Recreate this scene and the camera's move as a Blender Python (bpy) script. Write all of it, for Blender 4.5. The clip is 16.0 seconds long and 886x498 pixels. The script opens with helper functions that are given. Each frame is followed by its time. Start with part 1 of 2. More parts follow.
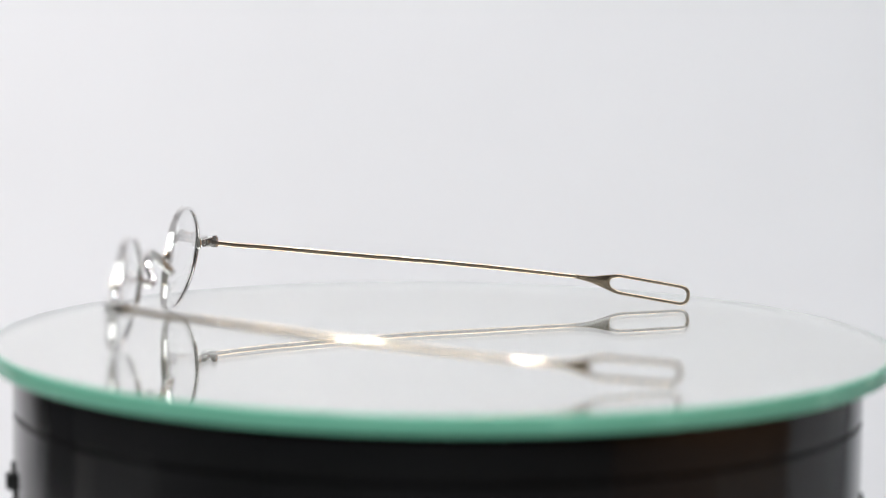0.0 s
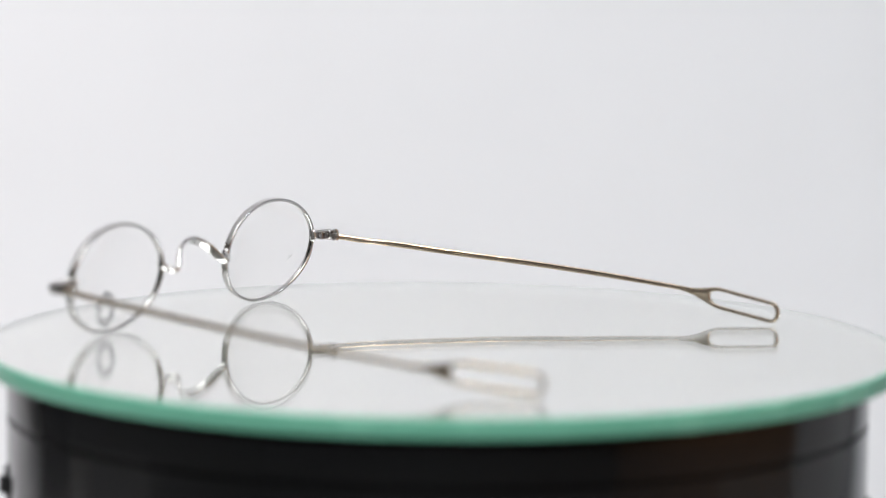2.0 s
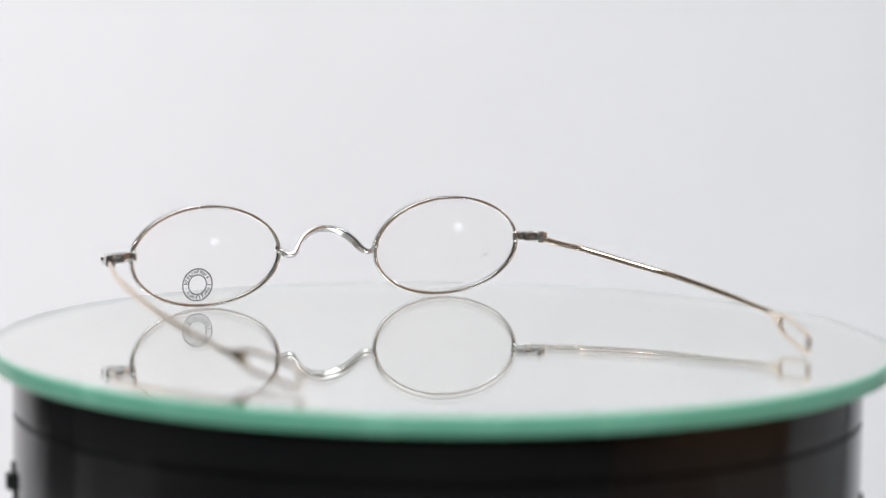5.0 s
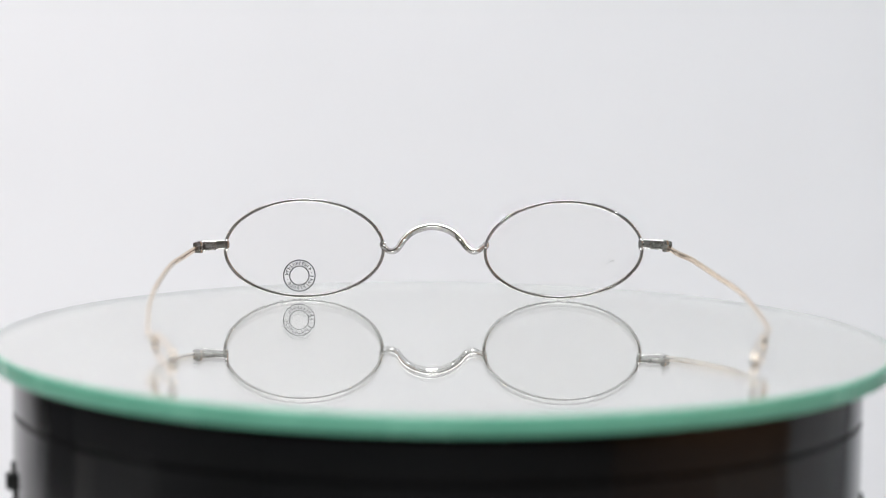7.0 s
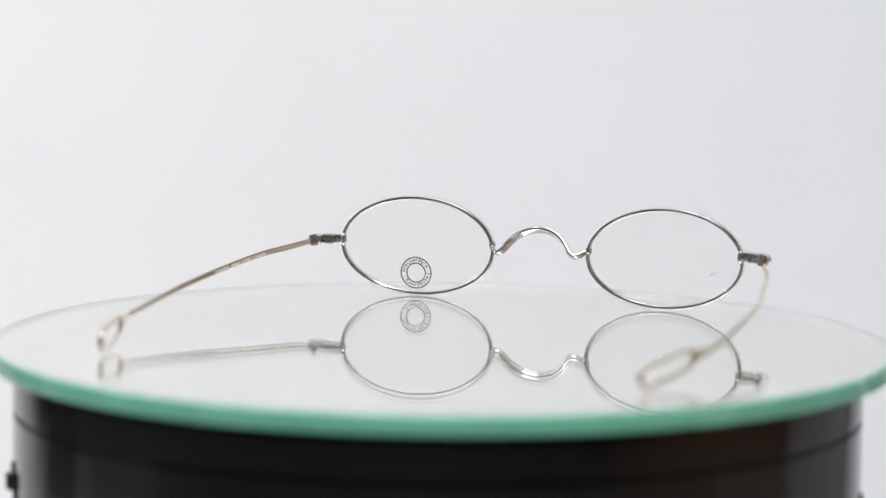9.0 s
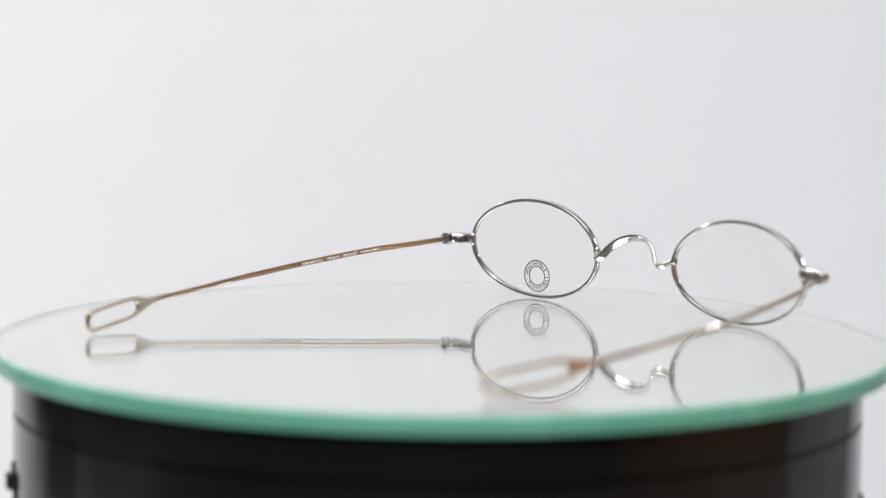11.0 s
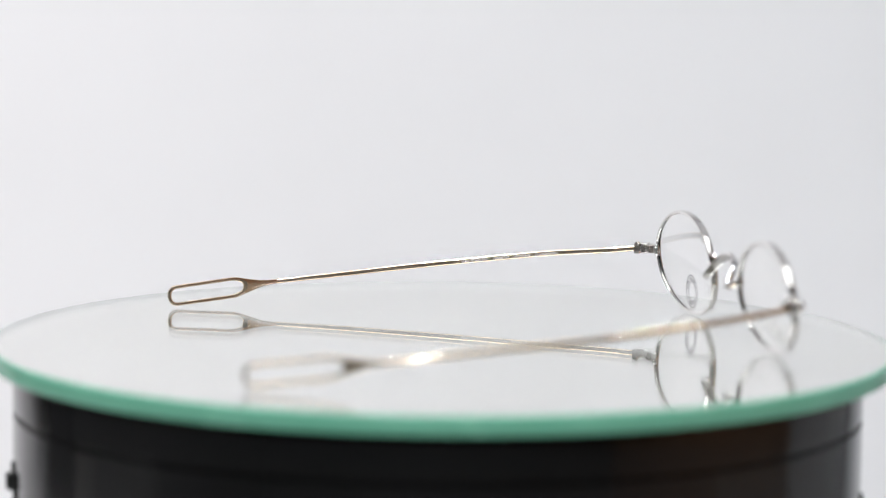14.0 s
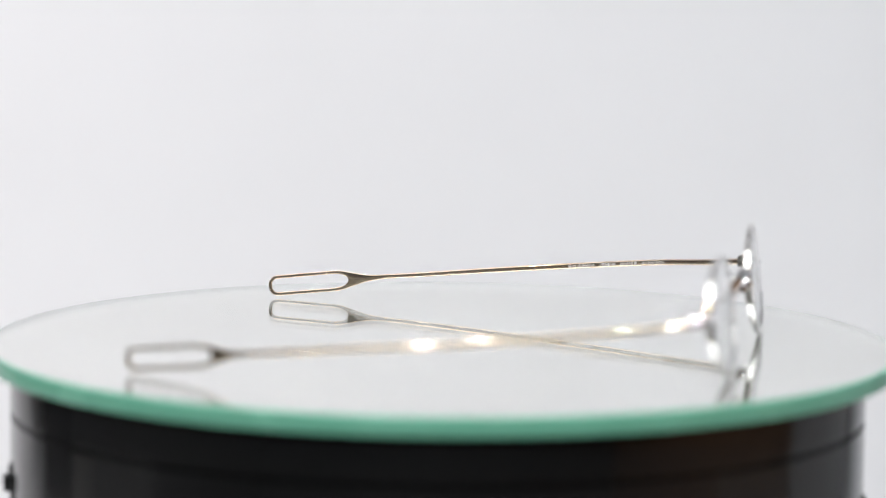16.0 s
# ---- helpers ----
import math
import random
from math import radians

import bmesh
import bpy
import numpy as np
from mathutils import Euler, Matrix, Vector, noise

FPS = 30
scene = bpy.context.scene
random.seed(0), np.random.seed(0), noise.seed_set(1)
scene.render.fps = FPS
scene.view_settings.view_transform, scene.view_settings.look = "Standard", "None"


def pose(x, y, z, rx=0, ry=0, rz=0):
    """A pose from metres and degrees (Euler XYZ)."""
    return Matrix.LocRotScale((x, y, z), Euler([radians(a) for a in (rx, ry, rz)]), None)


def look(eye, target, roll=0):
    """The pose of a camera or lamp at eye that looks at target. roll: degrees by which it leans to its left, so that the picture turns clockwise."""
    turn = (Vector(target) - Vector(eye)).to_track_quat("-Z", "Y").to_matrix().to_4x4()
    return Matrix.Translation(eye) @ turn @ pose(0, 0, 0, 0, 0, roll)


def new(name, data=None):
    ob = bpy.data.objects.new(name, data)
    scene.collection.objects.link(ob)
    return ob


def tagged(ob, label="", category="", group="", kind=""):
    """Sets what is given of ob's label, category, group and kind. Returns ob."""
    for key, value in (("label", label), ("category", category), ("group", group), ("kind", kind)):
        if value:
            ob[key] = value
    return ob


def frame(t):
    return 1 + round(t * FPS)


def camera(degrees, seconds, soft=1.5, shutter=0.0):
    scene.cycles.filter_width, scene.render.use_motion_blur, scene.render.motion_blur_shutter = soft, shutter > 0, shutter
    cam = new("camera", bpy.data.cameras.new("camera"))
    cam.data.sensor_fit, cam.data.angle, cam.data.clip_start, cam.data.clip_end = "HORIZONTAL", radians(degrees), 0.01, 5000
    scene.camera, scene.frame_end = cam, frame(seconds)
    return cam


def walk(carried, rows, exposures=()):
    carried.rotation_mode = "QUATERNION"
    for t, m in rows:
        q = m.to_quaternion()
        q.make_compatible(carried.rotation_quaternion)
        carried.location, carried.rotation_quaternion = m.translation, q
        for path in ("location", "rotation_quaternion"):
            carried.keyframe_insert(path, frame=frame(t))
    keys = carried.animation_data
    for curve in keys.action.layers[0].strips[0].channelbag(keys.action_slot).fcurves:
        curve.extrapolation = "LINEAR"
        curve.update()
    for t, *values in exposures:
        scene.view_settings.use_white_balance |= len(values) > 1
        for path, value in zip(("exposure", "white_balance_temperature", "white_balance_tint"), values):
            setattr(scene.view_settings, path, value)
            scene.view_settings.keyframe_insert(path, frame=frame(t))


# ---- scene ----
# ---- camera ----
cam = camera(16.30, 16.0, soft=1.1)
cam.data.dof.use_dof = True
cam.data.dof.focus_distance = 0.83
cam.data.dof.aperture_fstop = 7.6

EYE = Vector((0.0, -0.7553, 0.11215))
AIM = Vector((-0.0001, math.cos(radians(6.776)), -math.sin(radians(6.776))))


def breath(s):
    """The camera's pose when the lens's focus enlarges the picture s times: a small slide forward."""
    eye = EYE + AIM * 0.76 * (1 - 1 / s)
    return look(eye, eye + AIM, 0.684)


walk(cam, [(t, breath(s)) for t, s in (
    (0.0, 1.0), (1.0, 1.0), (1.2, 1.001), (1.3, 1.007), (1.4, 1.0148), (1.6, 1.0148), (2.8, 1.0148), (3.0, 1.0130), (3.15, 1.001),
    (3.4, 1.0), (6.0, 1.0), (10.0, 1.0), (14.6, 1.0), (14.8, 1.0), (15.0, 1.017), (15.2, 1.018), (15.47, 1.016), (15.6, 1.005), (16.0, 1.006))])

# ---- light ----
world = bpy.data.worlds.new("world")
scene.world = world
world.use_nodes = True
world.node_tree.nodes["Background"].inputs[0].default_value = (0.5, 0.52, 0.56, 1)
world.node_tree.nodes["Background"].inputs[1].default_value = 0.0


def area_lamp(name, eye, target, sx, sy, watts, color):
    data = bpy.data.lights.new(name, "AREA")
    data.shape, data.size, data.size_y, data.energy, data.color = "RECTANGLE", sx, sy, watts, color
    ob = new(name, data)
    ob.matrix_world = look(eye, target)
    return tagged(ob, "bright rectangular lamp panel", "lamp")


# two lamps wash the backdrop, one small lamp stands beside the camera, a few and a wide panel hang over the disc
area_lamp("studio_lamp", (-0.85, 0.25, 0.42), (-0.25, 1.00, -0.08), 0.10, 0.10, 4.85, (1.0, 0.948, 0.985))
area_lamp("studio_lamp", (0.85, 0.25, 0.42), (0.15, 1.00, -0.08), 0.10, 0.10, 1.36, (0.82, 0.91, 1.05))
area_lamp("studio_lamp", (-0.33, -1.05, 0.54), (0.0, 0.6, 0.0), 0.03, 0.02, 4.6, (0.89, 0.95, 1.0))
for eye, watts in (((-0.055, -0.19, 0.66), 1.7), ((0.075, -0.19, 0.66), 1.7), ((0.50, -0.36, 0.62), 0.6), ((0.85, -0.62, 0.42), 0.4)):
    area_lamp("studio_lamp", eye, (eye[0] * 0.3, 0.02, 0.0), 0.03, 0.03, watts, (0.93, 0.965, 1.0))
area_lamp("studio_lamp", (0.0, -0.20, 0.95), (0.0, -0.2001, 0.0), 0.70, 0.80, 4.5, (0.96, 0.98, 0.98))
# two warm bulbs under the ceiling of the room, in front of the table
for x in (-1.2, -0.75):
    area_lamp("unseen_room_lamp", (x, -1.55, 1.9), (x * 0.3, -0.6, 0.0), 0.08, 0.08, 2.4, (1.0, 0.80, 0.55))
# an unseen warm lamp, added to brighten the brown side wall of the room
area_lamp("unseen_room_lamp", (1.25, -0.60, 0.85), (1.75, -0.45, 0.25), 0.12, 0.12, 2.8, (1.0, 0.78, 0.55))
scene.view_settings.exposure = 0.0


# ---- materials ----
def material(name, color, rough=0.5, metal=0.0, **more):
    m = bpy.data.materials.new(name)
    m.use_nodes = True
    b = m.node_tree.nodes["Principled BSDF"]
    b.inputs["Base Color"].default_value = (*color, 1)
    b.inputs["Roughness"].default_value = rough
    b.inputs["Metallic"].default_value = metal
    for key, value in more.items():
        b.inputs[key.replace("_", " ")].default_value = value
    return m


def vary(m, scale, color_a, color_b, rough_a=None, rough_b=None, bump=0.0, bump_scale=None, distance=0.0002, stretch=(1, 1, 1)):
    """Grain: a noise that drifts between two colours and two roughnesses, and fine relief."""
    t, b = m.node_tree, m.node_tree.nodes["Principled BSDF"]
    co = t.nodes.new("ShaderNodeTexCoord")
    mp = t.nodes.new("ShaderNodeMapping")
    mp.inputs["Scale"].default_value = stretch
    t.links.new(co.outputs["Object"], mp.inputs["Vector"])
    n = t.nodes.new("ShaderNodeTexNoise")
    n.inputs["Scale"].default_value, n.inputs["Detail"].default_value = scale, 5
    t.links.new(mp.outputs[0], n.inputs["Vector"])
    ramp = t.nodes.new("ShaderNodeValToRGB")
    ramp.color_ramp.elements[0].position, ramp.color_ramp.elements[1].position = 0.3, 0.7
    ramp.color_ramp.elements[0].color, ramp.color_ramp.elements[1].color = (*color_a, 1), (*color_b, 1)
    t.links.new(n.outputs[0], ramp.inputs[0])
    t.links.new(ramp.outputs[0], b.inputs["Base Color"])
    if rough_a is not None:
        r = t.nodes.new("ShaderNodeMapRange")
        r.inputs[3].default_value, r.inputs[4].default_value = rough_a, rough_b
        t.links.new(n.outputs[0], r.inputs[0])
        t.links.new(r.outputs[0], b.inputs["Roughness"])
    if bump:
        n2 = t.nodes.new("ShaderNodeTexNoise")
        n2.inputs["Scale"].default_value, n2.inputs["Detail"].default_value = bump_scale, 4
        t.links.new(mp.outputs[0], n2.inputs["Vector"])
        bp = t.nodes.new("ShaderNodeBump")
        bp.inputs["Strength"].default_value, bp.inputs["Distance"].default_value = bump, distance
        t.links.new(n2.outputs[0], bp.inputs["Height"])
        t.links.new(bp.outputs[0], b.inputs["Normal"])
    return m


SILVER = vary(material("polished_silver_metal", (0.8, 0.79, 0.78), 0.1, 1.0), 300, (0.78, 0.76, 0.74), (0.86, 0.85, 0.84), 0.045, 0.085, 0.02, 900, 0.00005)
GOLD = vary(material("champagne_gold_metal", (0.8, 0.65, 0.48), 0.2, 1.0), 250, (0.79, 0.655, 0.505), (0.87, 0.745, 0.60), 0.07, 0.11, 0.012, 900, 0.00005)
DARK = vary(material("dark_hinge_metal", (0.3, 0.28, 0.26), 0.3, 1.0), 400, (0.2, 0.19, 0.18), (0.4, 0.38, 0.36), 0.2, 0.4)
# hinge leaf silver, its colour darkened for the dim brown room it reflects
DARKENED_SILVER = vary(material("darkened_hinge_silver", (0.5, 0.47, 0.45), 0.15, 1.0), 350, (0.42, 0.39, 0.37), (0.56, 0.53, 0.51), 0.1, 0.22)
ENGRAVE = material("pale_engraving", (0.5, 0.48, 0.46), 0.6)
STAMP = material("dark_grey_ink", (0.03, 0.03, 0.034), 0.6)
FAINT = material("faint_grey_ink", (0.30, 0.31, 0.28), 0.6)
LENS = material("clear_lens", (1.0, 0.998, 0.993), 0.0, 0.0, Transmission_Weight=1.0, IOR=1.28)
PLATE = material("clear_plate_glass", (1.0, 1.0, 1.0), 0.0, 0.0, Transmission_Weight=1.0, IOR=1.5)


def scatter_film(m, low, high):
    """A thin, uneven share of pale scatter over a clear surface, which lifts its tone."""
    t, b = m.node_tree, m.node_tree.nodes["Principled BSDF"]
    co = t.nodes.new("ShaderNodeTexCoord")
    n = t.nodes.new("ShaderNodeTexNoise")
    n.inputs["Scale"].default_value, n.inputs["Detail"].default_value = 45, 6
    t.links.new(co.outputs["Object"], n.inputs["Vector"])
    r = t.nodes.new("ShaderNodeMapRange")
    r.inputs[1].default_value, r.inputs[2].default_value = 0.3, 0.7
    r.inputs[3].default_value, r.inputs[4].default_value = low, high
    t.links.new(n.outputs[0], r.inputs[0])
    d = t.nodes.new("ShaderNodeBsdfDiffuse")
    d.inputs["Color"].default_value = (0.90, 0.89, 0.79, 1)
    mix = t.nodes.new("ShaderNodeMixShader")
    t.links.new(r.outputs[0], mix.inputs[0])
    t.links.new(b.outputs[0], mix.inputs[1])
    t.links.new(d.outputs[0], mix.inputs[2])
    t.links.new(mix.outputs[0], t.nodes["Material Output"].inputs["Surface"])
    return m


scatter_film(PLATE, 0.044, 0.057)
FROST = material("frosted_clear_glass", (0.25, 0.258, 0.26), 0.6)
MIRROR = material("silvered_mirror", (0.95, 0.96, 0.955), 0.004, 1.0)
EDGE = vary(material("green_glass_edge", (0.2, 0.6, 0.42), 0.25), 60, (0.17, 0.50, 0.345), (0.21, 0.56, 0.395), 0.2, 0.32, 0.1, 700, 0.0001)
BLACK = vary(material("glossy_black_plastic", (0.007, 0.007, 0.0075), 0.2), 40, (0.0095, 0.0098, 0.0106), (0.014, 0.0144, 0.0154), 0.09, 0.14, 0.03, 250, 0.0002)
MATT = material("matt_black_plastic", (0.012, 0.012, 0.012), 0.5)
PAPER = vary(material("white_backdrop_paper", (0.8, 0.8, 0.8), 0.85), 6, (0.79, 0.79, 0.79), (0.82, 0.82, 0.82), 0.8, 0.9, 0.1, 500, 0.0003)
GREY = vary(material("grey_room_paint", (0.46, 0.46, 0.46), 0.9), 3, (0.44, 0.44, 0.44), (0.48, 0.48, 0.48), 0.85, 0.95, 0.1, 80, 0.001)
TABLETOP = vary(material("pale_tabletop", (0.6, 0.6, 0.6), 0.7), 5, (0.57, 0.575, 0.585), (0.63, 0.635, 0.645), 0.6, 0.8, 0.1, 300, 0.0005)
ROOM = vary(material("warm_room_paint", (0.5, 0.36, 0.26), 0.9), 3, (0.54, 0.335, 0.215), (0.62, 0.395, 0.26), 0.85, 0.95, 0.1, 80, 0.001)

# darker grey for two unseen walls, so that the metal reflects them dark
DIM = vary(material("dark_grey_wall", (0.2, 0.2, 0.2), 0.95), 12, (0.18, 0.18, 0.177), (0.23, 0.228, 0.224), 0.9, 1.0, 0.2, 60, 0.002)


# ---- tools ----
def mesh_of(bm, mats, smooth=True):
    bmesh.ops.recalc_face_normals(bm, faces=bm.faces[:])
    me = bpy.data.meshes.new("mesh")
    for f in bm.faces:
        f.smooth = smooth
    bm.to_mesh(me)
    bm.free()
    for m in mats if isinstance(mats, (list, tuple)) else [mats]:
        me.materials.append(m)
    return me


def part(name, bm, mats, parent=None, label="", smooth=True):
    ob = new(name, mesh_of(bm, mats, smooth))
    ob.parent = parent
    if label:
        tagged(ob, label)
    return ob


def sharp(ob, degrees=35):
    """Keeps the creases of a smooth mesh crisp."""
    me = ob.data
    bm = bmesh.new()
    bm.from_mesh(me)
    for e in bm.edges:
        if len(e.link_faces) == 2 and e.calc_face_angle(0) > radians(degrees):
            e.smooth = False
    bm.to_mesh(me)
    bm.free()
    return ob


def rounded(w, h, r, n=4):
    """A rounded rectangle's outline, w by h, corner radius r."""
    pts = []
    for cx, cy, a in ((w / 2 - r, h / 2 - r, 0), (r - w / 2, h / 2 - r, 90), (r - w / 2, r - h / 2, 180), (w / 2 - r, r - h / 2, 270)):
        for i in range(n):
            b = radians(a + 90 * i / (n - 1))
            pts.append((cx + r * math.cos(b), cy + r * math.sin(b)))
    return pts


def oval_bar(w, h, n=20):
    """The outline of a rounded bar, between an ellipse and a rectangle."""
    out = []
    for i in range(n):
        c, s = math.cos(2 * math.pi * i / n), math.sin(2 * math.pi * i / n)
        out.append((w / 2 * math.copysign(abs(c) ** 0.8, c), h / 2 * math.copysign(abs(s) ** 0.8, s)))
    return out


def sweep(bm, path, sides, ups, section, closed=False):
    """Skins section(i) (a list of (side, up) offsets) along path."""
    rings = []
    for i, p in enumerate(path):
        rings.append([bm.verts.new(p + sides[i] * a + ups[i] * b) for a, b in section(i)])
    n = len(rings)
    for i in range(n if closed else n - 1):
        r0, r1 = rings[i], rings[(i + 1) % n]
        for j in range(len(r0)):
            k = (j + 1) % len(r0)
            bm.faces.new((r0[j], r0[k], r1[k], r1[j]))
    if not closed:
        bm.faces.new(rings[0])
        bm.faces.new(rings[-1])


def spline(points, n):
    """A Catmull-Rom curve through the points, n steps a span."""
    pts = [Vector(p) for p in points]
    pts = [2 * pts[0] - pts[1]] + pts + [2 * pts[-1] - pts[-2]]
    out = []
    for i in range(1, len(pts) - 2):
        p0, p1, p2, p3 = pts[i - 1:i + 3]
        for j in range(n):
            t = j / n
            out.append(0.5 * (2 * p1 + (p2 - p0) * t + (2 * p0 - 5 * p1 + 4 * p2 - p3) * t * t + (3 * p1 - p0 - 3 * p2 + p3) * t ** 3))
    out.append(pts[-2])
    return out


def tangents(path, closed=False):
    n = len(path)
    out = []
    for i in range(n):
        a = path[(i - 1) % n] if closed or i else path[0]
        b = path[(i + 1) % n] if closed or i < n - 1 else path[-1]
        out.append((b - a).normalized())
    return out


def lathe(bm, profile, n=96, mats=None):
    """Turns a profile of (radius, height) round z. mats: a slot for each span."""
    rings = [[bm.verts.new((r * math.cos(2 * math.pi * i / n), r * math.sin(2 * math.pi * i / n), z)) for i in range(n)] if r > 1e-6
             else [bm.verts.new((0, 0, z))] for r, z in profile]
    for s in range(len(rings) - 1):
        a, b = rings[s], rings[s + 1]
        for i in range(n):
            k = (i + 1) % n
            vs = [a[i % len(a)], a[k % len(a)], b[k % len(b)], b[i % len(b)]]
            f = bm.faces.new(list(dict.fromkeys(vs)))
            if mats:
                f.material_index = mats[s]


def box(bm, centre, size, axes=None, bevel=0.0):
    m = Matrix.Translation(centre)
    if axes:
        m = m @ Matrix(axes).transposed().to_4x4()
    vs = bmesh.ops.create_cube(bm, size=1.0, matrix=m @ Matrix.Diagonal((*size, 1)))["verts"]
    if bevel:
        es = list({e for v in vs for e in v.link_edges})
        bmesh.ops.bevel(bm, geom=es, offset=bevel, segments=2, affect="EDGES", profile=0.5)


# ---- setting ----
MM = 0.001
TABLE = -0.075


def build_setting():
    # white paper hanging behind the table, with a soft sweep at its foot
    prof = [(0.20, -0.286), (0.95, -0.286)]
    for i in range(1, 13):
        a = radians(90 * i / 12)
        prof.append((0.95 + 0.05 * math.sin(a), -0.236 - 0.05 * math.cos(a)))
    prof.append((1.0, 1.0))
    bm = bmesh.new()
    rows = [[bm.verts.new((x, y, z)) for x in np.linspace(-1.62, 0.96, 9)] for y, z in prof]
    for a, b in zip(rows, rows[1:]):
        for i in range(8):
            bm.faces.new((a[i], a[i + 1], b[i + 1], b[i]))
    ob = part("backdrop", bm, PAPER)
    sol = ob.modifiers.new("thickness", "SOLIDIFY")
    sol.thickness, sol.offset = 0.002, 0
    tagged(ob, "seamless white paper backdrop hanging behind the turntable", "backdrop", kind="structure")
    bm = bmesh.new()
    box(bm, (0.985, 0.58, 0.36), (0.02, 0.80, 1.29))
    tagged(part("wall_east", bm, GREY, smooth=False), "plain grey studio side panel", "wall", kind="structure")
    bm = bmesh.new()
    box(bm, (-0.14, 0.19, 1.012), (2.24, 1.72, 0.02))
    tagged(part("ceiling", bm, PAPER, smooth=False), "plain white studio top panel", "ceiling", kind="structure")
    # black board standing at the side
    bm = bmesh.new()
    box(bm, (-1.075, 0.47, 0.135), (0.32, 0.02, 0.77), ((0.47, 0.88, 0), (-0.88, 0.47, 0), (0, 0, 1)))
    tagged(part("panel", bm, MATT, smooth=False), "plain black board standing beside the backdrop", "panel", kind="structure")
    # pale table that carries it all
    bm = bmesh.new()
    box(bm, (-0.12, 0.36, -0.31), (3.2, 1.46, 0.04), None, 0.004)
    tagged(part("table", bm, TABLETOP, smooth=False), "plain pale table under the turntable", "table", kind="structure")
    # round pedestal under the turntable
    bm = bmesh.new()
    lathe(bm, [(0, TABLE), (0.106, TABLE), (0.108, TABLE - 0.002), (0.108, TABLE - 0.02), (0.03, TABLE - 0.025), (0.03, -0.27), (0.12, -0.28), (0.12, -0.29), (0, -0.29)], 64)
    tagged(sharp(part("pedestal", bm, GREY)), "plain dark round pedestal under the turntable", "pedestal", kind="structure")
    # the dim room round it
    W = 1.75
    for name, c, s in (("floor", (0, 0, -0.86), (2 * W, 2 * W, 0.04)), ("wall_north", (0, W + 0.02, 0.56), (2 * W, 0.04, 2.8)), ("wall_south", (0, -W - 0.02, 0.56), (2 * W, 0.04, 2.8)),
                       ("wall_west", (-W - 0.02, 0, 0.56), (0.04, 2 * W + 0.08, 2.8)), ("wall_far_east", (W + 0.02, 0, 0.56), (0.04, 2 * W + 0.08, 2.8)),
                       ("ceiling_room", (0, 0, 1.98), (2 * W + 0.08, 2 * W + 0.08, 0.04))):
        bm = bmesh.new()
        box(bm, c, s)
        tagged(part(name, bm, ROOM if "east" in name else DIM if "south" in name or "west" in name else GREY, smooth=False), "plain dim room surface", name.split("_")[0], kind="structure")


R_DISC, T_DISC = 110.5 * MM, 4.6 * MM


def build_disc(turntable):
    bm = bmesh.new()
    r = R_DISC - 0.0007
    lathe(bm, [(0, 0), (r, 0)], 160)
    lathe(bm, [(0, -T_DISC + 0.0003), (r, -T_DISC + 0.0003)], 160, [1])
    lathe(bm, [(r - 0.0001, -0.0001), (r - 0.0001, -T_DISC + 0.0004)], 160, [2])
    for f in bm.faces:
        f.normal_update()
        if f.normal.z < -0.5:
            f.normal_flip()
    me = bpy.data.meshes.new("mesh")
    bm.to_mesh(me)
    bm.free()
    for m in (PLATE, MIRROR, FROST):
        me.materials.append(m)
    disc = new("mirror_disc", me)
    disc.parent = turntable
    tagged(disc, "round clear glass disc silvered underneath")
    disc.visible_shadow = False
    bm = bmesh.new()
    R = R_DISC
    lathe(bm, [(R - 0.0007, 0.0), (R - 0.0005, 0.0), (R - 0.00012, -0.00015), (R, -0.0005), (R, -T_DISC + 0.0005), (R - 0.00012, -T_DISC + 0.00015), (R - 0.0005, -T_DISC),
               (R - 0.0007, -T_DISC), (R - 0.0007, 0.0)], 160, [1, 0, 0, 0, 0, 0, 0, 1])
    sharp(part("ground_edge", bm, [EDGE, FROST], disc, "sea-green ground glass edge"), 40)
    bm = bmesh.new()
    lathe(bm, [(0, -T_DISC - 0.00015), (R - 0.001, -T_DISC - 0.00015), (R - 0.001, -T_DISC - 0.00005), (0, -T_DISC - 0.00005)], 96)
    part("backing", bm, MATT, disc, "black painted mirror backing")
    return disc


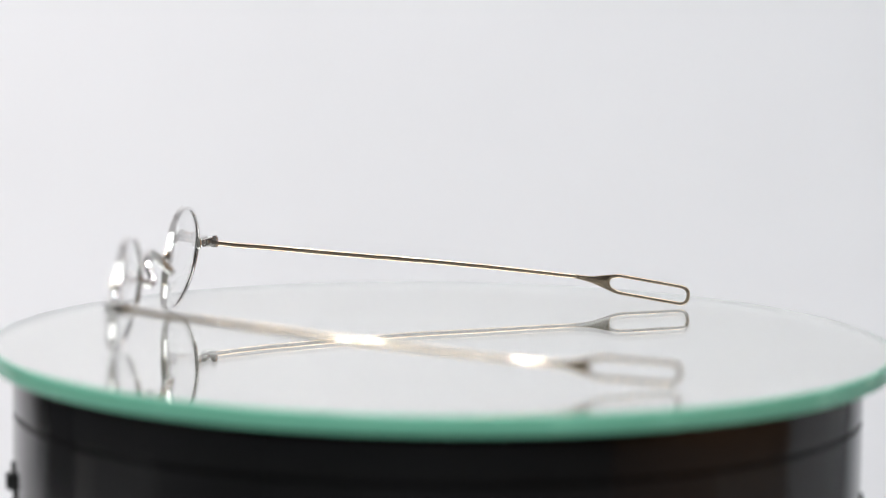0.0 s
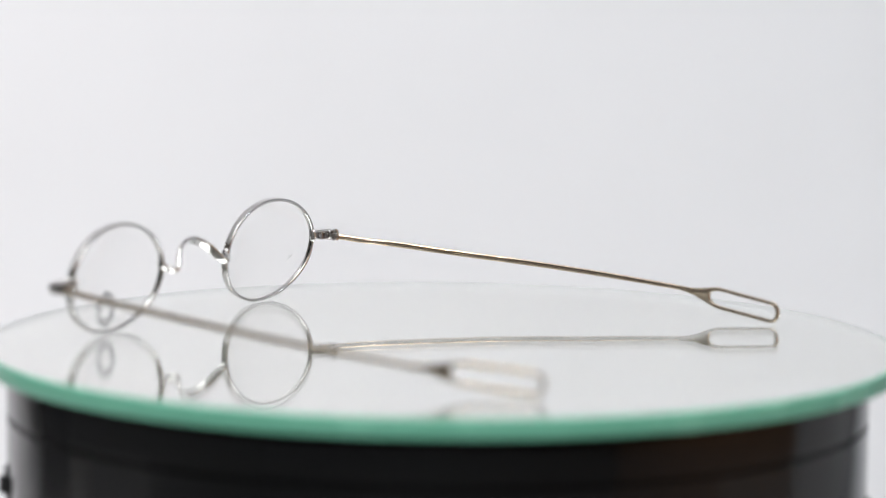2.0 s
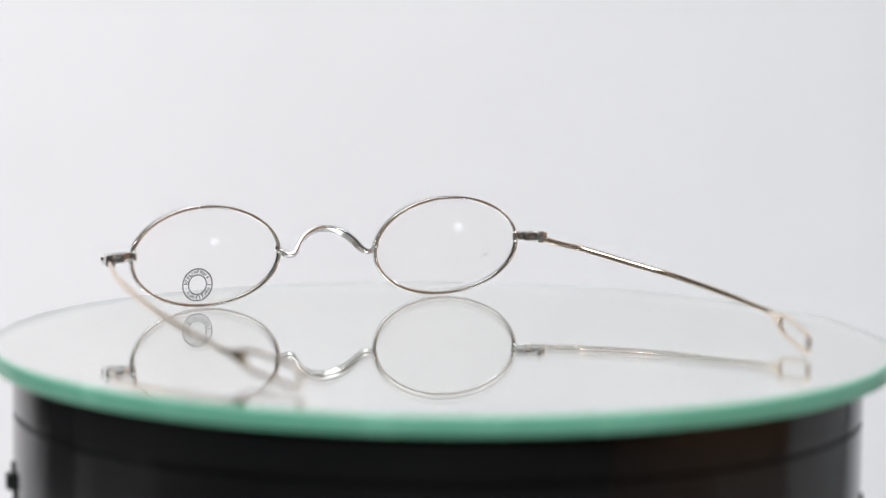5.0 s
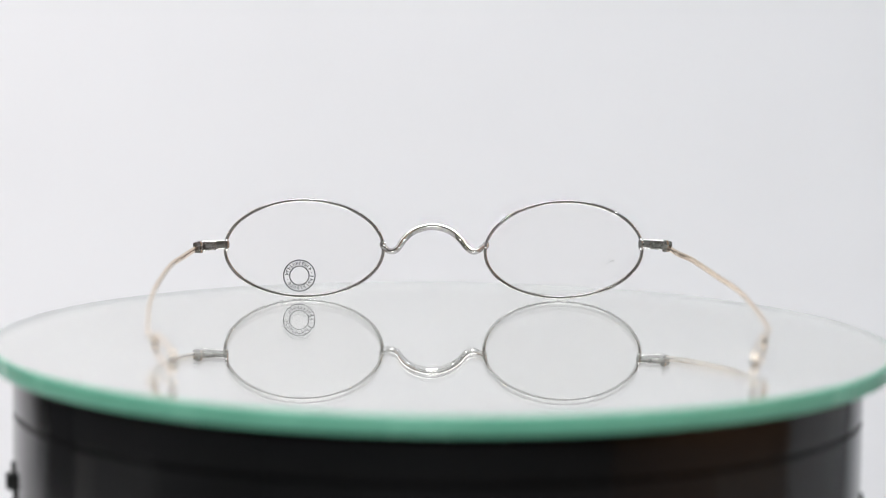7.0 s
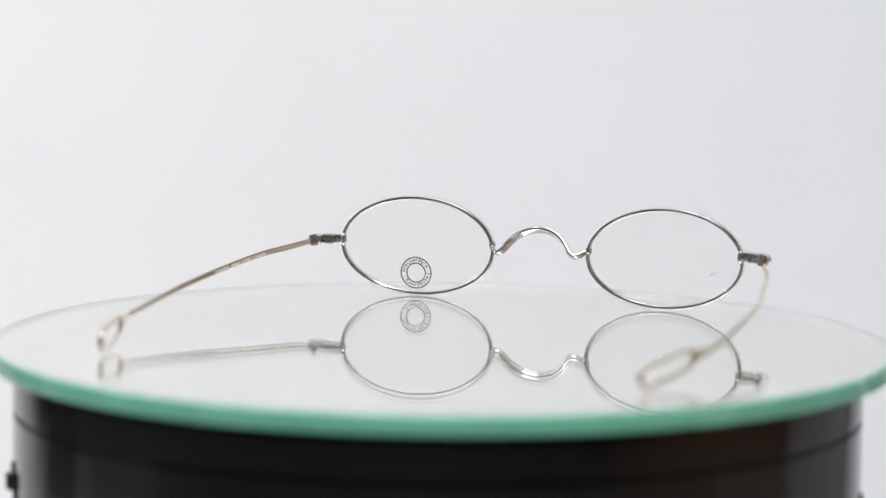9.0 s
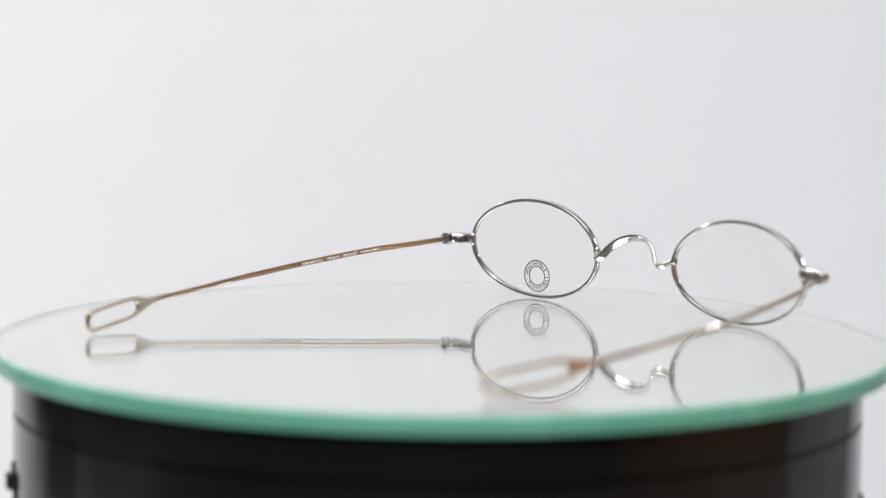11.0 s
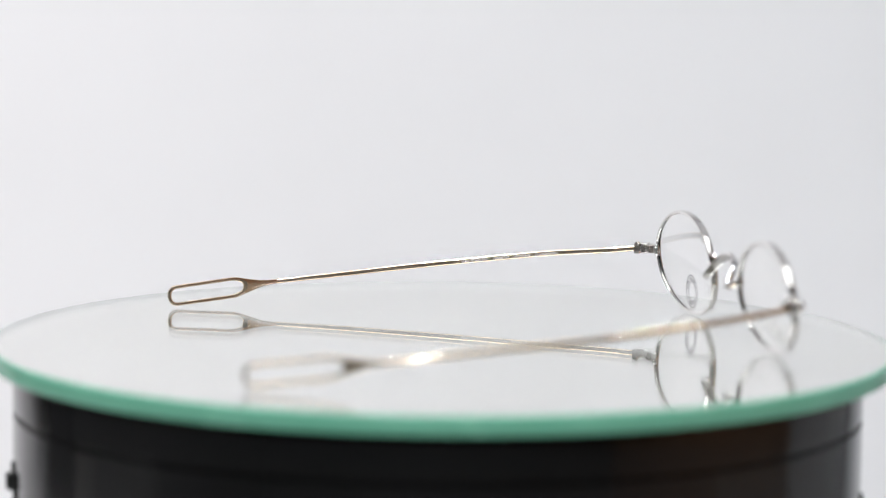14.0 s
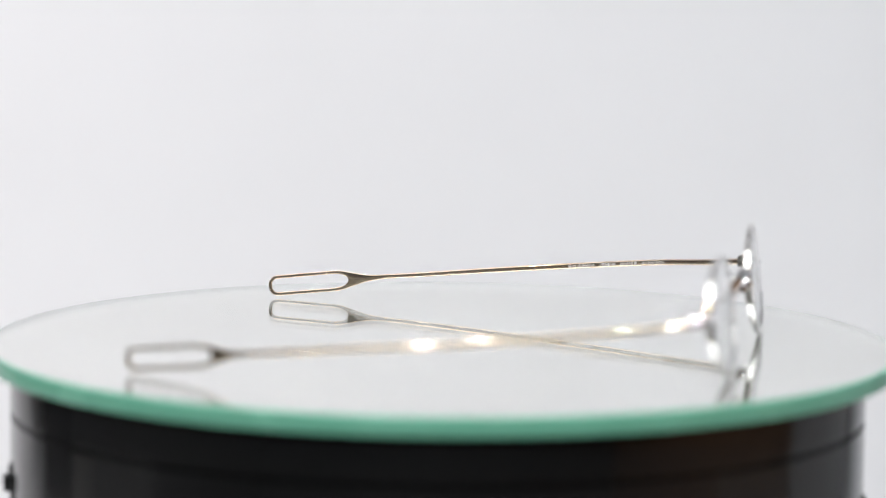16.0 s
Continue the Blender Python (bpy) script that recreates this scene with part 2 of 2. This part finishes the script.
def build_base():
    base = tagged(new("turntable"), "glossy black turntable carrying a round mirror glass disc", "turntable")
    base.location = (-0.0009, 0, TABLE)
    H = -T_DISC - 0.0006 - TABLE
    R = 0.1042
    g = -0.0162 - TABLE
    bm = bmesh.new()
    lathe(bm, [(0, H), (R - 0.004, H), (R - 0.0018, H - 0.0004), (R - 0.0005, H - 0.0012), (R, H - 0.003), (R, g + 0.0006), (R - 0.0002, g + 0.0005), (R - 0.0016, g + 0.0005)], 160)
    sharp(part("top_ring", bm, BLACK, base, "glossy black upper ring"), 25)
    bm = bmesh.new()
    lathe(bm, [(R - 0.0016, g + 0.0005), (R - 0.0016, g - 0.0005), (R - 0.0001, g - 0.0005), (R, g - 0.0006), (R, 0.006), (R + 0.0015, 0.003), (R + 0.0015, 0.0), (0, 0.0)], 160)
    sharp(part("housing", bm, BLACK, base, "glossy black lower housing with groove"), 25)
    # small clips where the housing halves lock
    for a in (192.0, -10.0):
        c, s = math.cos(radians(a)), math.sin(radians(a))
        ax = ((c, s, 0), (-s, c, 0), (0, 0, 1))
        z = -0.0325 - TABLE if a > 0 else -0.0385 - TABLE
        at = Vector((c * R, s * R, z))
        bm = bmesh.new()
        box(bm, at + Vector((c, s, 0)) * 0.0004, (0.0030, 0.0046, 0.0038), ax, 0.0004)
        box(bm, at + Vector((c * 0.0002, s * 0.0002, 0.0032)), (0.0009, 0.0016, 0.0030), ax, 0.0002)
        for k in (1, 2):
            box(bm, at + Vector((-s, c, 0)) * (0.0024 + 0.0012 * k) + Vector((0, 0, -0.003)), (0.0012, 0.0006, 0.0075), ax, 0.0001)
        part("clip", bm, MATT, base, "small black ribbed clip", smooth=False)
    for k in range(4):
        a = radians(45 + 90 * k)
        bm = bmesh.new()
        box(bm, (0.08 * math.cos(a), 0.08 * math.sin(a), 0.0005), (0.012, 0.012, 0.001))
        part("foot", bm, MATT, base, smooth=False)
    return base


# ---- spectacles: millimetres on the disc, x along the front, y away from the temples ----
ORIGIN = Vector((-2.6, 40.0, 0.75))


def mm(v):
    return (Vector(v) - ORIGIN) * MM


def lens_frame(outer, inner, high):
    """Centre, axes and half sizes of one oval, from its outer and bridge-side points."""
    outer, inner = Vector(outer), Vector(inner)
    u = outer - inner
    a = u.length / 2
    u.normalize()
    tilt = radians(6.4)
    back = Vector((-u.y, u.x, 0)).normalized()
    if back.y > 0:
        back = -back
    v = Vector((0, 0, 1)) * math.cos(tilt) + back * math.sin(tilt)
    v = (v - u * v.dot(u)).normalized()
    n = u.cross(v).normalized()
    if n.y < 0:
        n = -n
    c = (outer + inner) / 2
    c.z = high
    c -= back * 0.2
    return c, u, v, n, a, 13.2


BOW = 130.0


def oval(fr, phi, grow=0.0):
    c, u, v, n, a, b = fr
    x, y = (a + grow) * math.cos(phi), (b + grow) * math.sin(phi)
    return c + u * x + v * y + n * ((a * a - x * x - y * y) / (2 * BOW))


def build_rim(fr, parent):
    N = 96
    path = [mm(oval(fr, 2 * math.pi * i / N, 0.07)) for i in range(N)]
    tan = tangents(path, True)
    n = fr[3]
    side = [t.cross(n).normalized() for t in tan]
    sec = [(a * MM, b * MM) for a, b in rounded(0.90, 1.75, 0.28, 5)]
    bm = bmesh.new()
    sweep(bm, path, side, [n] * N, lambda i: sec, True)
    return part("rim", bm, SILVER, parent, "polished silver oval rim")


def build_lens(fr, parent, label):
    c, u, v, n, a, b = fr
    bm = bmesh.new()
    N, M = 64, 10
    layers = []
    for off in (0.45, -0.45):
        rows = [[bm.verts.new(mm(c + n * (a * a / (2 * BOW) + off)))]]
        for j in range(1, M + 1):
            k = j / M
            ring = []
            for i in range(N):
                ph = 2 * math.pi * i / N
                x, y = (a - 0.25) * k * math.cos(ph), (b - 0.25) * k * math.sin(ph)
                ring.append(bm.verts.new(mm(c + u * x + v * y + n * ((a * a - x * x - y * y) / (2 * BOW) + off))))
            rows.append(ring)
        layers.append(rows)
        for j in range(M):
            for i in range(N):
                k = (i + 1) % N
                if j == 0:
                    bm.faces.new((rows[0][0], rows[1][i], rows[1][k]))
                else:
                    bm.faces.new((rows[j][i], rows[j + 1][i], rows[j + 1][k], rows[j][k]))
    for i in range(N):
        k = (i + 1) % N
        bm.faces.new((layers[0][M][i], layers[0][M][k], layers[1][M][k], layers[1][M][i]))
    ob = sharp(part("lens", bm, LENS, parent, label))
    ob.visible_shadow = False
    return ob


def on_lens(fr, x, y, off=0.6):
    c, u, v, n, a, b = fr
    return mm(c + u * x + v * y + n * ((a * a - x * x - y * y) / (2 * BOW) + off))


def build_stamp(fr, lens, cx, cy):
    """A printed ring with plain bars where its lettering runs."""
    bm = bmesh.new()

    def band(r0, r1, a0, a1, steps):
        rows = []
        for i in range(steps + 1):
            t = a0 + (a1 - a0) * i / steps
            rows.append([bm.verts.new(on_lens(fr, cx + r * math.cos(t), cy + r * math.sin(t), o)) for r, o in ((r0, 0.46), (r1, 0.46), (r1, 0.50), (r0, 0.50))])
        for p, q in zip(rows, rows[1:]):
            for j in range(4):
                k = (j + 1) % 4
                bm.faces.new((p[j], p[k], q[k], q[j]))
        bm.faces.new(rows[0])
        bm.faces.new(rows[-1])

    band(4.08, 4.42, 0, 2 * math.pi, 56)
    band(2.46, 2.78, 0, 2 * math.pi, 48)
    rnd = random.Random(4)
    marks = [(0.05, 11, 0.245), (math.pi * 1.0, 10, 0.265)]
    for start, count, step in marks:
        for i in range(count):
            t = start + i * step
            w = rnd.uniform(0.06, 0.09)
            band(2.95, 3.86, t, t + w, 2)
            if rnd.random() < 0.75:
                q = rnd.choice((2.98, 3.3, 3.62))
                band(q, q + 0.24, t + w, t + w + 0.10, 2)
            if rnd.random() < 0.5:
                band(3.1, 3.7, t + 0.14, t + 0.18, 2)
    for t in (2.87, 5.95):
        band(3.3, 3.5, t, t + 0.06, 2)
    return part("stamp", bm, STAMP, lens, "dark grey printed ring stamp", smooth=False)


def build_mark(fr, lens, cx, cy):
    bm = bmesh.new()
    rnd = random.Random(2)
    for k in range(8):
        x, y = cx + rnd.uniform(-1.1, 1.1), cy + rnd.uniform(-0.6, 0.6)
        l, h = rnd.uniform(0.25, 0.6), rnd.uniform(0.10, 0.2)
        vs = [[bm.verts.new(on_lens(fr, x + dx, y + dy + dx * 0.5, o)) for dx, dy in ((0, 0), (l, 0), (l, h), (0, h))] for o in (0.46, 0.5)]
        bm.faces.new(vs[0])
        bm.faces.new(vs[1])
        for j in range(4):
            bm.faces.new((vs[0][j], vs[0][(j + 1) % 4], vs[1][(j + 1) % 4], vs[1][j]))
    return part("mark", bm, FAINT, lens, "faint grey printed mark", smooth=False)


LEAN = -40


def build_bridge(parent):
    pts = [(-16.3, 72.3, 15.1), (-15.4, 71.7, 14.6), (-14.5, 70.4, 14.1), (-13.3, 69.9, 14.15), (-12.0, 70.3, 15.1), (-10.6, 71.4, 17.1), (-8.3, 72.6, 19.0), (-5.3, 73.5, 20.15),
           (-2.6, 73.9, 20.4), (0.0, 73.6, 20.0), (2.6, 73.0, 18.9), (4.8, 71.8, 17.1), (6.3, 70.7, 15.3), (7.8, 70.0, 14.3), (9.2, 70.2, 14.4), (10.3, 71.4, 15.1), (11.0, 72.4, 15.6)]
    path = [mm(p) for p in spline(pts, 5)]
    tan = tangents(path)
    sides, ups = [], []
    y = Vector((0, 1, 0))
    for t in tan:
        s = (y - t * y.dot(t)).normalized()
        # the flat of the band faces the temples and leans downwards
        sides.append(Matrix.Rotation(radians(LEAN), 3, t) @ s)
        ups.append(t.cross(sides[-1]).normalized())
    n = len(path)

    def sec(i):
        k = math.sin(math.pi * i / (n - 1)) ** 2
        return [(a * MM, b * MM) for a, b in rounded(1.75 + 0.75 * k, 1.15 - 0.1 * k, 0.48, 6)]

    bm = bmesh.new()
    sweep(bm, path, sides, ups, sec)
    br = part("bridge", bm, SILVER, parent, "polished silver saddle bridge")
    for p in ((-16.6, 73.6, 15.7), (11.2, 73.4, 15.9)):
        bm = bmesh.new()
        bmesh.ops.create_uvsphere(bm, u_segments=16, v_segments=10, radius=1.1 * MM, matrix=Matrix.Translation(mm(Vector(p) + Vector((0.3, -0.9, -0.1)))) @ Matrix.Diagonal((0.85, 1.1, 1.15, 1)))
        part("solder_joint", bm, SILVER, br)
    return br


def build_end_piece(rim_at, hinge_at, parent, sgn):
    """Solder pad on the rim, an arm that wraps back, and the knuckled hinge with its screw."""
    rim_at, hinge_at = Vector(rim_at), Vector(hinge_at)
    corner = Vector((hinge_at.x - sgn * 0.4, rim_at.y - 0.6, hinge_at.z + 0.05))
    pts = [rim_at + Vector((-sgn * 0.2, 0.3, 0)), rim_at.lerp(corner, 0.5) + Vector((0, 0.3, 0.0)), corner, hinge_at]
    path = [mm(p) for p in spline(pts, 6)]
    tan = tangents(path)
    up = Vector((0, 0, 1))
    sides = [t.cross(up).normalized() for t in tan]
    ups = [s.cross(t) for s, t in zip(sides, tan)]
    bm = bmesh.new()
    n = len(path)

    def sec(i):
        k = i / (n - 1)
        return [(a * MM, b * MM) for a, b in rounded(1.5 + 0.5 * k, 2.5 + 0.4 * min(1, 2 * k), 0.5)]

    sweep(bm, path, sides, ups, sec)
    bmesh.ops.create_uvsphere(bm, u_segments=20, v_segments=12, radius=1.55 * MM, matrix=Matrix.Translation(mm(corner + Vector((sgn * 0.2, -0.3, 0)))) @ Matrix.Diagonal((1.0, 1.15, 1.02, 1)))
    ep = sharp(part("end_piece", bm, SILVER, parent, "polished silver end piece"), 50)
    bm = bmesh.new()
    bmesh.ops.create_uvsphere(bm, u_segments=20, v_segments=12, radius=MM, matrix=Matrix.Translation(mm(rim_at + Vector((-sgn * 0.7, -0.5, -0.1)))) @ Matrix.Diagonal((0.85, 1.05, 1.75, 1)))
    part("solder_pad", bm, SILVER, ep, "rounded silver solder pad")
    inn = Vector((-sgn, 0, 0))
    for k, mat, rad, ht in ((0, SILVER, 1.0, 0.75), (1, DARK, 0.92, 0.9), (2, SILVER, 1.0, 0.75)):
        bm = bmesh.new()
        m = Matrix.Translation(mm(hinge_at + inn * 0.7 + Vector((0, 0, 0.95 * (k - 1)))))
        bmesh.ops.create_cone(bm, cap_ends=True, segments=20, radius1=rad * MM, radius2=rad * MM, depth=ht * MM, matrix=m)
        sharp(part("knuckle", bm, mat, ep))
    bm = bmesh.new()
    bmesh.ops.create_cone(bm, cap_ends=True, segments=16, radius1=0.75 * MM, radius2=0.6 * MM, depth=0.5 * MM, matrix=Matrix.Translation(mm(hinge_at + inn * 0.7 + Vector((0, 0, 1.5)))))
    sharp(part("screw", bm, SILVER, ep))
    bm = bmesh.new()
    box(bm, mm(rim_at.lerp(corner, 0.62) + Vector((-sgn * 0.2, -1.0, 0))), (3.8 * MM, 1.2 * MM, 2.3 * MM), None, 0.3 * MM)
    leaf = part("hinge_leaf", bm, DARKENED_SILVER, ep, "darkened silver hinge leaf with dark slot", smooth=False)
    bm = bmesh.new()
    box(bm, mm(rim_at.lerp(corner, 0.62) + Vector((-sgn * 0.1, -1.6, 0))), (1.7 * MM, 0.1 * MM, 0.8 * MM), None, 0.04 * MM)
    part("slot", bm, DARK, leaf, "dark slot", smooth=False)
    return ep


def build_temple(points, tip, parent, sgn, engraved=False):
    """A slim bowed bar that fans out flat into a long loop."""
    path = [mm(p) for p in spline(points, 8)]
    tan = tangents(path)
    up = Vector((0, 0, 1))
    sides = [t.cross(up).normalized() for t in tan]
    ups = [s.cross(t).normalized() for s, t in zip(sides, tan)]
    n = len(path)

    def sec(i):
        k = i / (n - 1)
        return [(a * MM, b * MM) for a, b in oval_bar(1.2 - 0.1 * k, 1.5 + 0.7 * k * (1 - k) - 0.25 * k)]

    bm = bmesh.new()
    sweep(bm, path, sides, ups, sec)
    temple = part("temple", bm, GOLD, parent, "slim champagne gold temple")
    sharp(temple, 50)
    # the loop lies in the plane of the last stretch
    p0, p1 = mm(points[-1]), mm(tip)
    ax = (p1 - p0).normalized()
    side = ax.cross(up).normalized()
    vert = side.cross(ax).normalized()
    L = (p1 - p0).length / MM
    hole = 9.5
    outer = [(0, 0.6), (2.5, 0.68), (5, 1.0), (7, 1.5), (9, 2.0), (11, 2.55), (12.2, 2.75), (13.5, 2.8), (L - 2.4, 2.75)]
    outer += [(L - 2.4 + 2.4 * math.sin(radians(a)), 0.35 + 2.4 * math.cos(radians(a))) for a in (20, 40, 60, 75, 90)] + [(L, 0.0)]
    inner = [(hole, 0.0), (hole + 0.15, 0.6), (hole + 0.7, 1.15), (hole + 1.8, 1.6), (hole + 3.2, 1.85), (hole + 4.6, 1.9), (L - 2.4, 1.85)]
    inner += [(L - 2.4 + 1.5 * math.sin(radians(a)), 0.35 + 1.5 * math.cos(radians(a))) for a in (20, 40, 60, 75, 90)] + [(L - 0.9, 0.0)]

    def resample(poly, steps):
        d = [0.0]
        for a, b in zip(poly, poly[1:]):
            d.append(d[-1] + math.dist(a, b))
        xs, ys = zip(*poly)
        return [(float(np.interp(t, d, xs)), float(np.interp(t, d, ys))) for t in np.linspace(0, d[-1], steps)]

    S, K = 30, 14
    no = resample([p for p in outer if p[0] < 9.1], K)
    ro = resample([p for p in outer if p[0] >= 9.0], S)
    ri = resample(inner, S)
    pairs = [(a, (a[0], 0.0)) for a in no[:-1]] + list(zip(ro, ri))
    pairs[K - 1] = (ro[0], (hole, 0.0))
    half = 0.5
    bm = bmesh.new()

    def vert_at(p, flip, w):
        return bm.verts.new(p0 + ax * p[0] * MM + vert * p[1] * flip * MM + side * w * MM)

    n_pairs = len(pairs)
    quad = {}
    for w in (half, -half):
        for i, (o, q) in enumerate(pairs):
            quad[i, "mid", w] = vert_at(q, 1, w)
            shared = q[1] < 1e-6
            for flip in (1, -1):
                quad[i, flip, "in", w] = quad[i, "mid", w] if shared or flip == 1 else vert_at(q, -1, w)
                quad[i, flip, "out", w] = vert_at(o, flip, w)
    last = n_pairs - 1
    for w in (half, -half):
        bmesh.ops.weld_verts(bm, targetmap={quad[last, -1, "out", w]: quad[last, 1, "out", w]})
        quad[last, -1, "out", w] = quad[last, 1, "out", w]
    for flip in (1, -1):
        for i in range(last):
            for w in (half, -half):
                bm.faces.new((quad[i, flip, "out", w], quad[i + 1, flip, "out", w], quad[i + 1, flip, "in", w], quad[i, flip, "in", w]))
            bm.faces.new((quad[i, flip, "out", half], quad[i + 1, flip, "out", half], quad[i + 1, flip, "out", -half], quad[i, flip, "out", -half]))
            if i >= K - 1:
                bm.faces.new((quad[i, flip, "in", half], quad[i + 1, flip, "in", half], quad[i + 1, flip, "in", -half], quad[i, flip, "in", -half]))
        bm.faces.new((quad[0, flip, "out", half], quad[0, flip, "in", half], quad[0, flip, "in", -half], quad[0, flip, "out", -half]))
    bmesh.ops.recalc_face_normals(bm, faces=bm.faces[:])
    rim = [e for e in bm.edges if len(e.link_faces) == 2 and e.calc_face_angle(0) > radians(60)]
    bmesh.ops.bevel(bm, geom=rim, offset=0.2 * MM, segments=2, affect="EDGES", profile=0.5)
    sharp(part("loop_tip", bm, GOLD, temple, "flat open loop tip"), 50)
    if engraved:
        d = [0.0]
        for a, b in zip(path, path[1:]):
            d.append(d[-1] + (b - a).length / MM)
        rnd = random.Random(9)
        bm = bmesh.new()
        for g0, g1 in ((21.5, 27.5), (29.0, 33.5), (35.0, 39.0), (40.8, 45.2), (45.8, 48.0)):
            s = g0
            while s < g1:
                w = rnd.uniform(0.12, 0.34)
                i = min(range(n), key=lambda k: abs(d[k] - s))
                j = min(i + 1, n - 1)
                f = 0 if i == j or d[j] == d[i] else (s - d[i]) / (d[j] - d[i])
                c = path[i] + (path[j] - path[i]) * f
                inward = sides[i] * (-sgn)
                if inward.x * sgn > 0:
                    inward = -inward
                h = rnd.uniform(0.55, 0.85)
                box(bm, c + inward * 0.56 * MM + ups[i] * rnd.uniform(-0.08, 0.08) * MM, (w * MM, 0.09 * MM, h * MM), (tan[i], inward, ups[i]))
                s += w + rnd.uniform(0.12, 0.26)
        part("engraving", bm, ENGRAVE, temple, "row of small pale engraved bars", smooth=False)
    return temple


def build_spectacles():
    sp = tagged(new("spectacles"), "silver oval wire spectacles with gold temples on mirror disc", "spectacles")
    fl = lens_frame((-58.4, 68.2, 15.6), (-16.2, 72.6, 15.3), 14.42)
    fr = lens_frame((53.6, 74.1, 17.0), (11.35, 72.4, 15.7), 14.5)
    build_rim(fl, sp)
    build_rim(fr, sp)
    a = build_lens(fl, sp, "clear oval lens with printed ring stamp")
    b = build_lens(fr, sp, "clear oval lens with faint printed mark")
    build_stamp(fl, a, 1.1, -7.9)
    build_mark(fr, b, 12.5, -4.0)
    build_bridge(sp)
    build_end_piece((-58.7, 68.1, 15.6), (-65.7, 63.8, 15.15), sp, -1)
    build_end_piece((54.0, 74.0, 16.5), (60.5, 70.5, 16.15), sp, 1)
    build_temple([(-65.7, 63.8, 15.1), (-68.0, 54.0, 14.2), (-70.6, 39.2, 13.2), (-72.0, 15.0, 11.0), (-71.8, -3.6, 9.25), (-70.8, -18.3, 7.85), (-69.5, -33.5, 6.5)], (-60.8, -63.1, 3.75), sp, -1, True)
    build_temple([(60.5, 70.5, 15.8), (62.9, 63.8, 14.95), (66.1, 55.8, 14.2), (70.9, 36.5, 12.4), (74.7, 20.0, 11.05), (76.7, 0.9, 9.6), (77.6, -12.0, 8.5), (77.9, -25.2, 7.4)], (71.2, -56.4, 3.7), sp, 1)
    return sp


build_setting()
TURNTABLE = build_base()
DISC = build_disc(TURNTABLE)
SPECS = build_spectacles()


# ---- the turning disc carries the spectacles round ----
UNEVEN = ((0, 1.75, 3, 4, 5.5, 7, 8, 9, 12, 16), (0.15, 0.30, 0.02, -0.20, -0.35, -0.48, -0.24, -0.14, 0.0, 0.15))


def motions():
    rows, rows_specs = [], []
    for i in range(33):
        t = i / 2
        turn = 81.73 - 11.603 * t + float(np.interp(t, UNEVEN[0], UNEVEN[1]))
        rows.append((t, pose(0.0009, 0, -TABLE, 0, 0, turn)))
        rows_specs.append((t, pose(0, 0, 0, 0, 0, turn) @ Matrix.Translation((ORIGIN.x * MM, ORIGIN.y * MM, 0))))
    walk(DISC, rows)
    walk(SPECS, rows_specs)


motions()
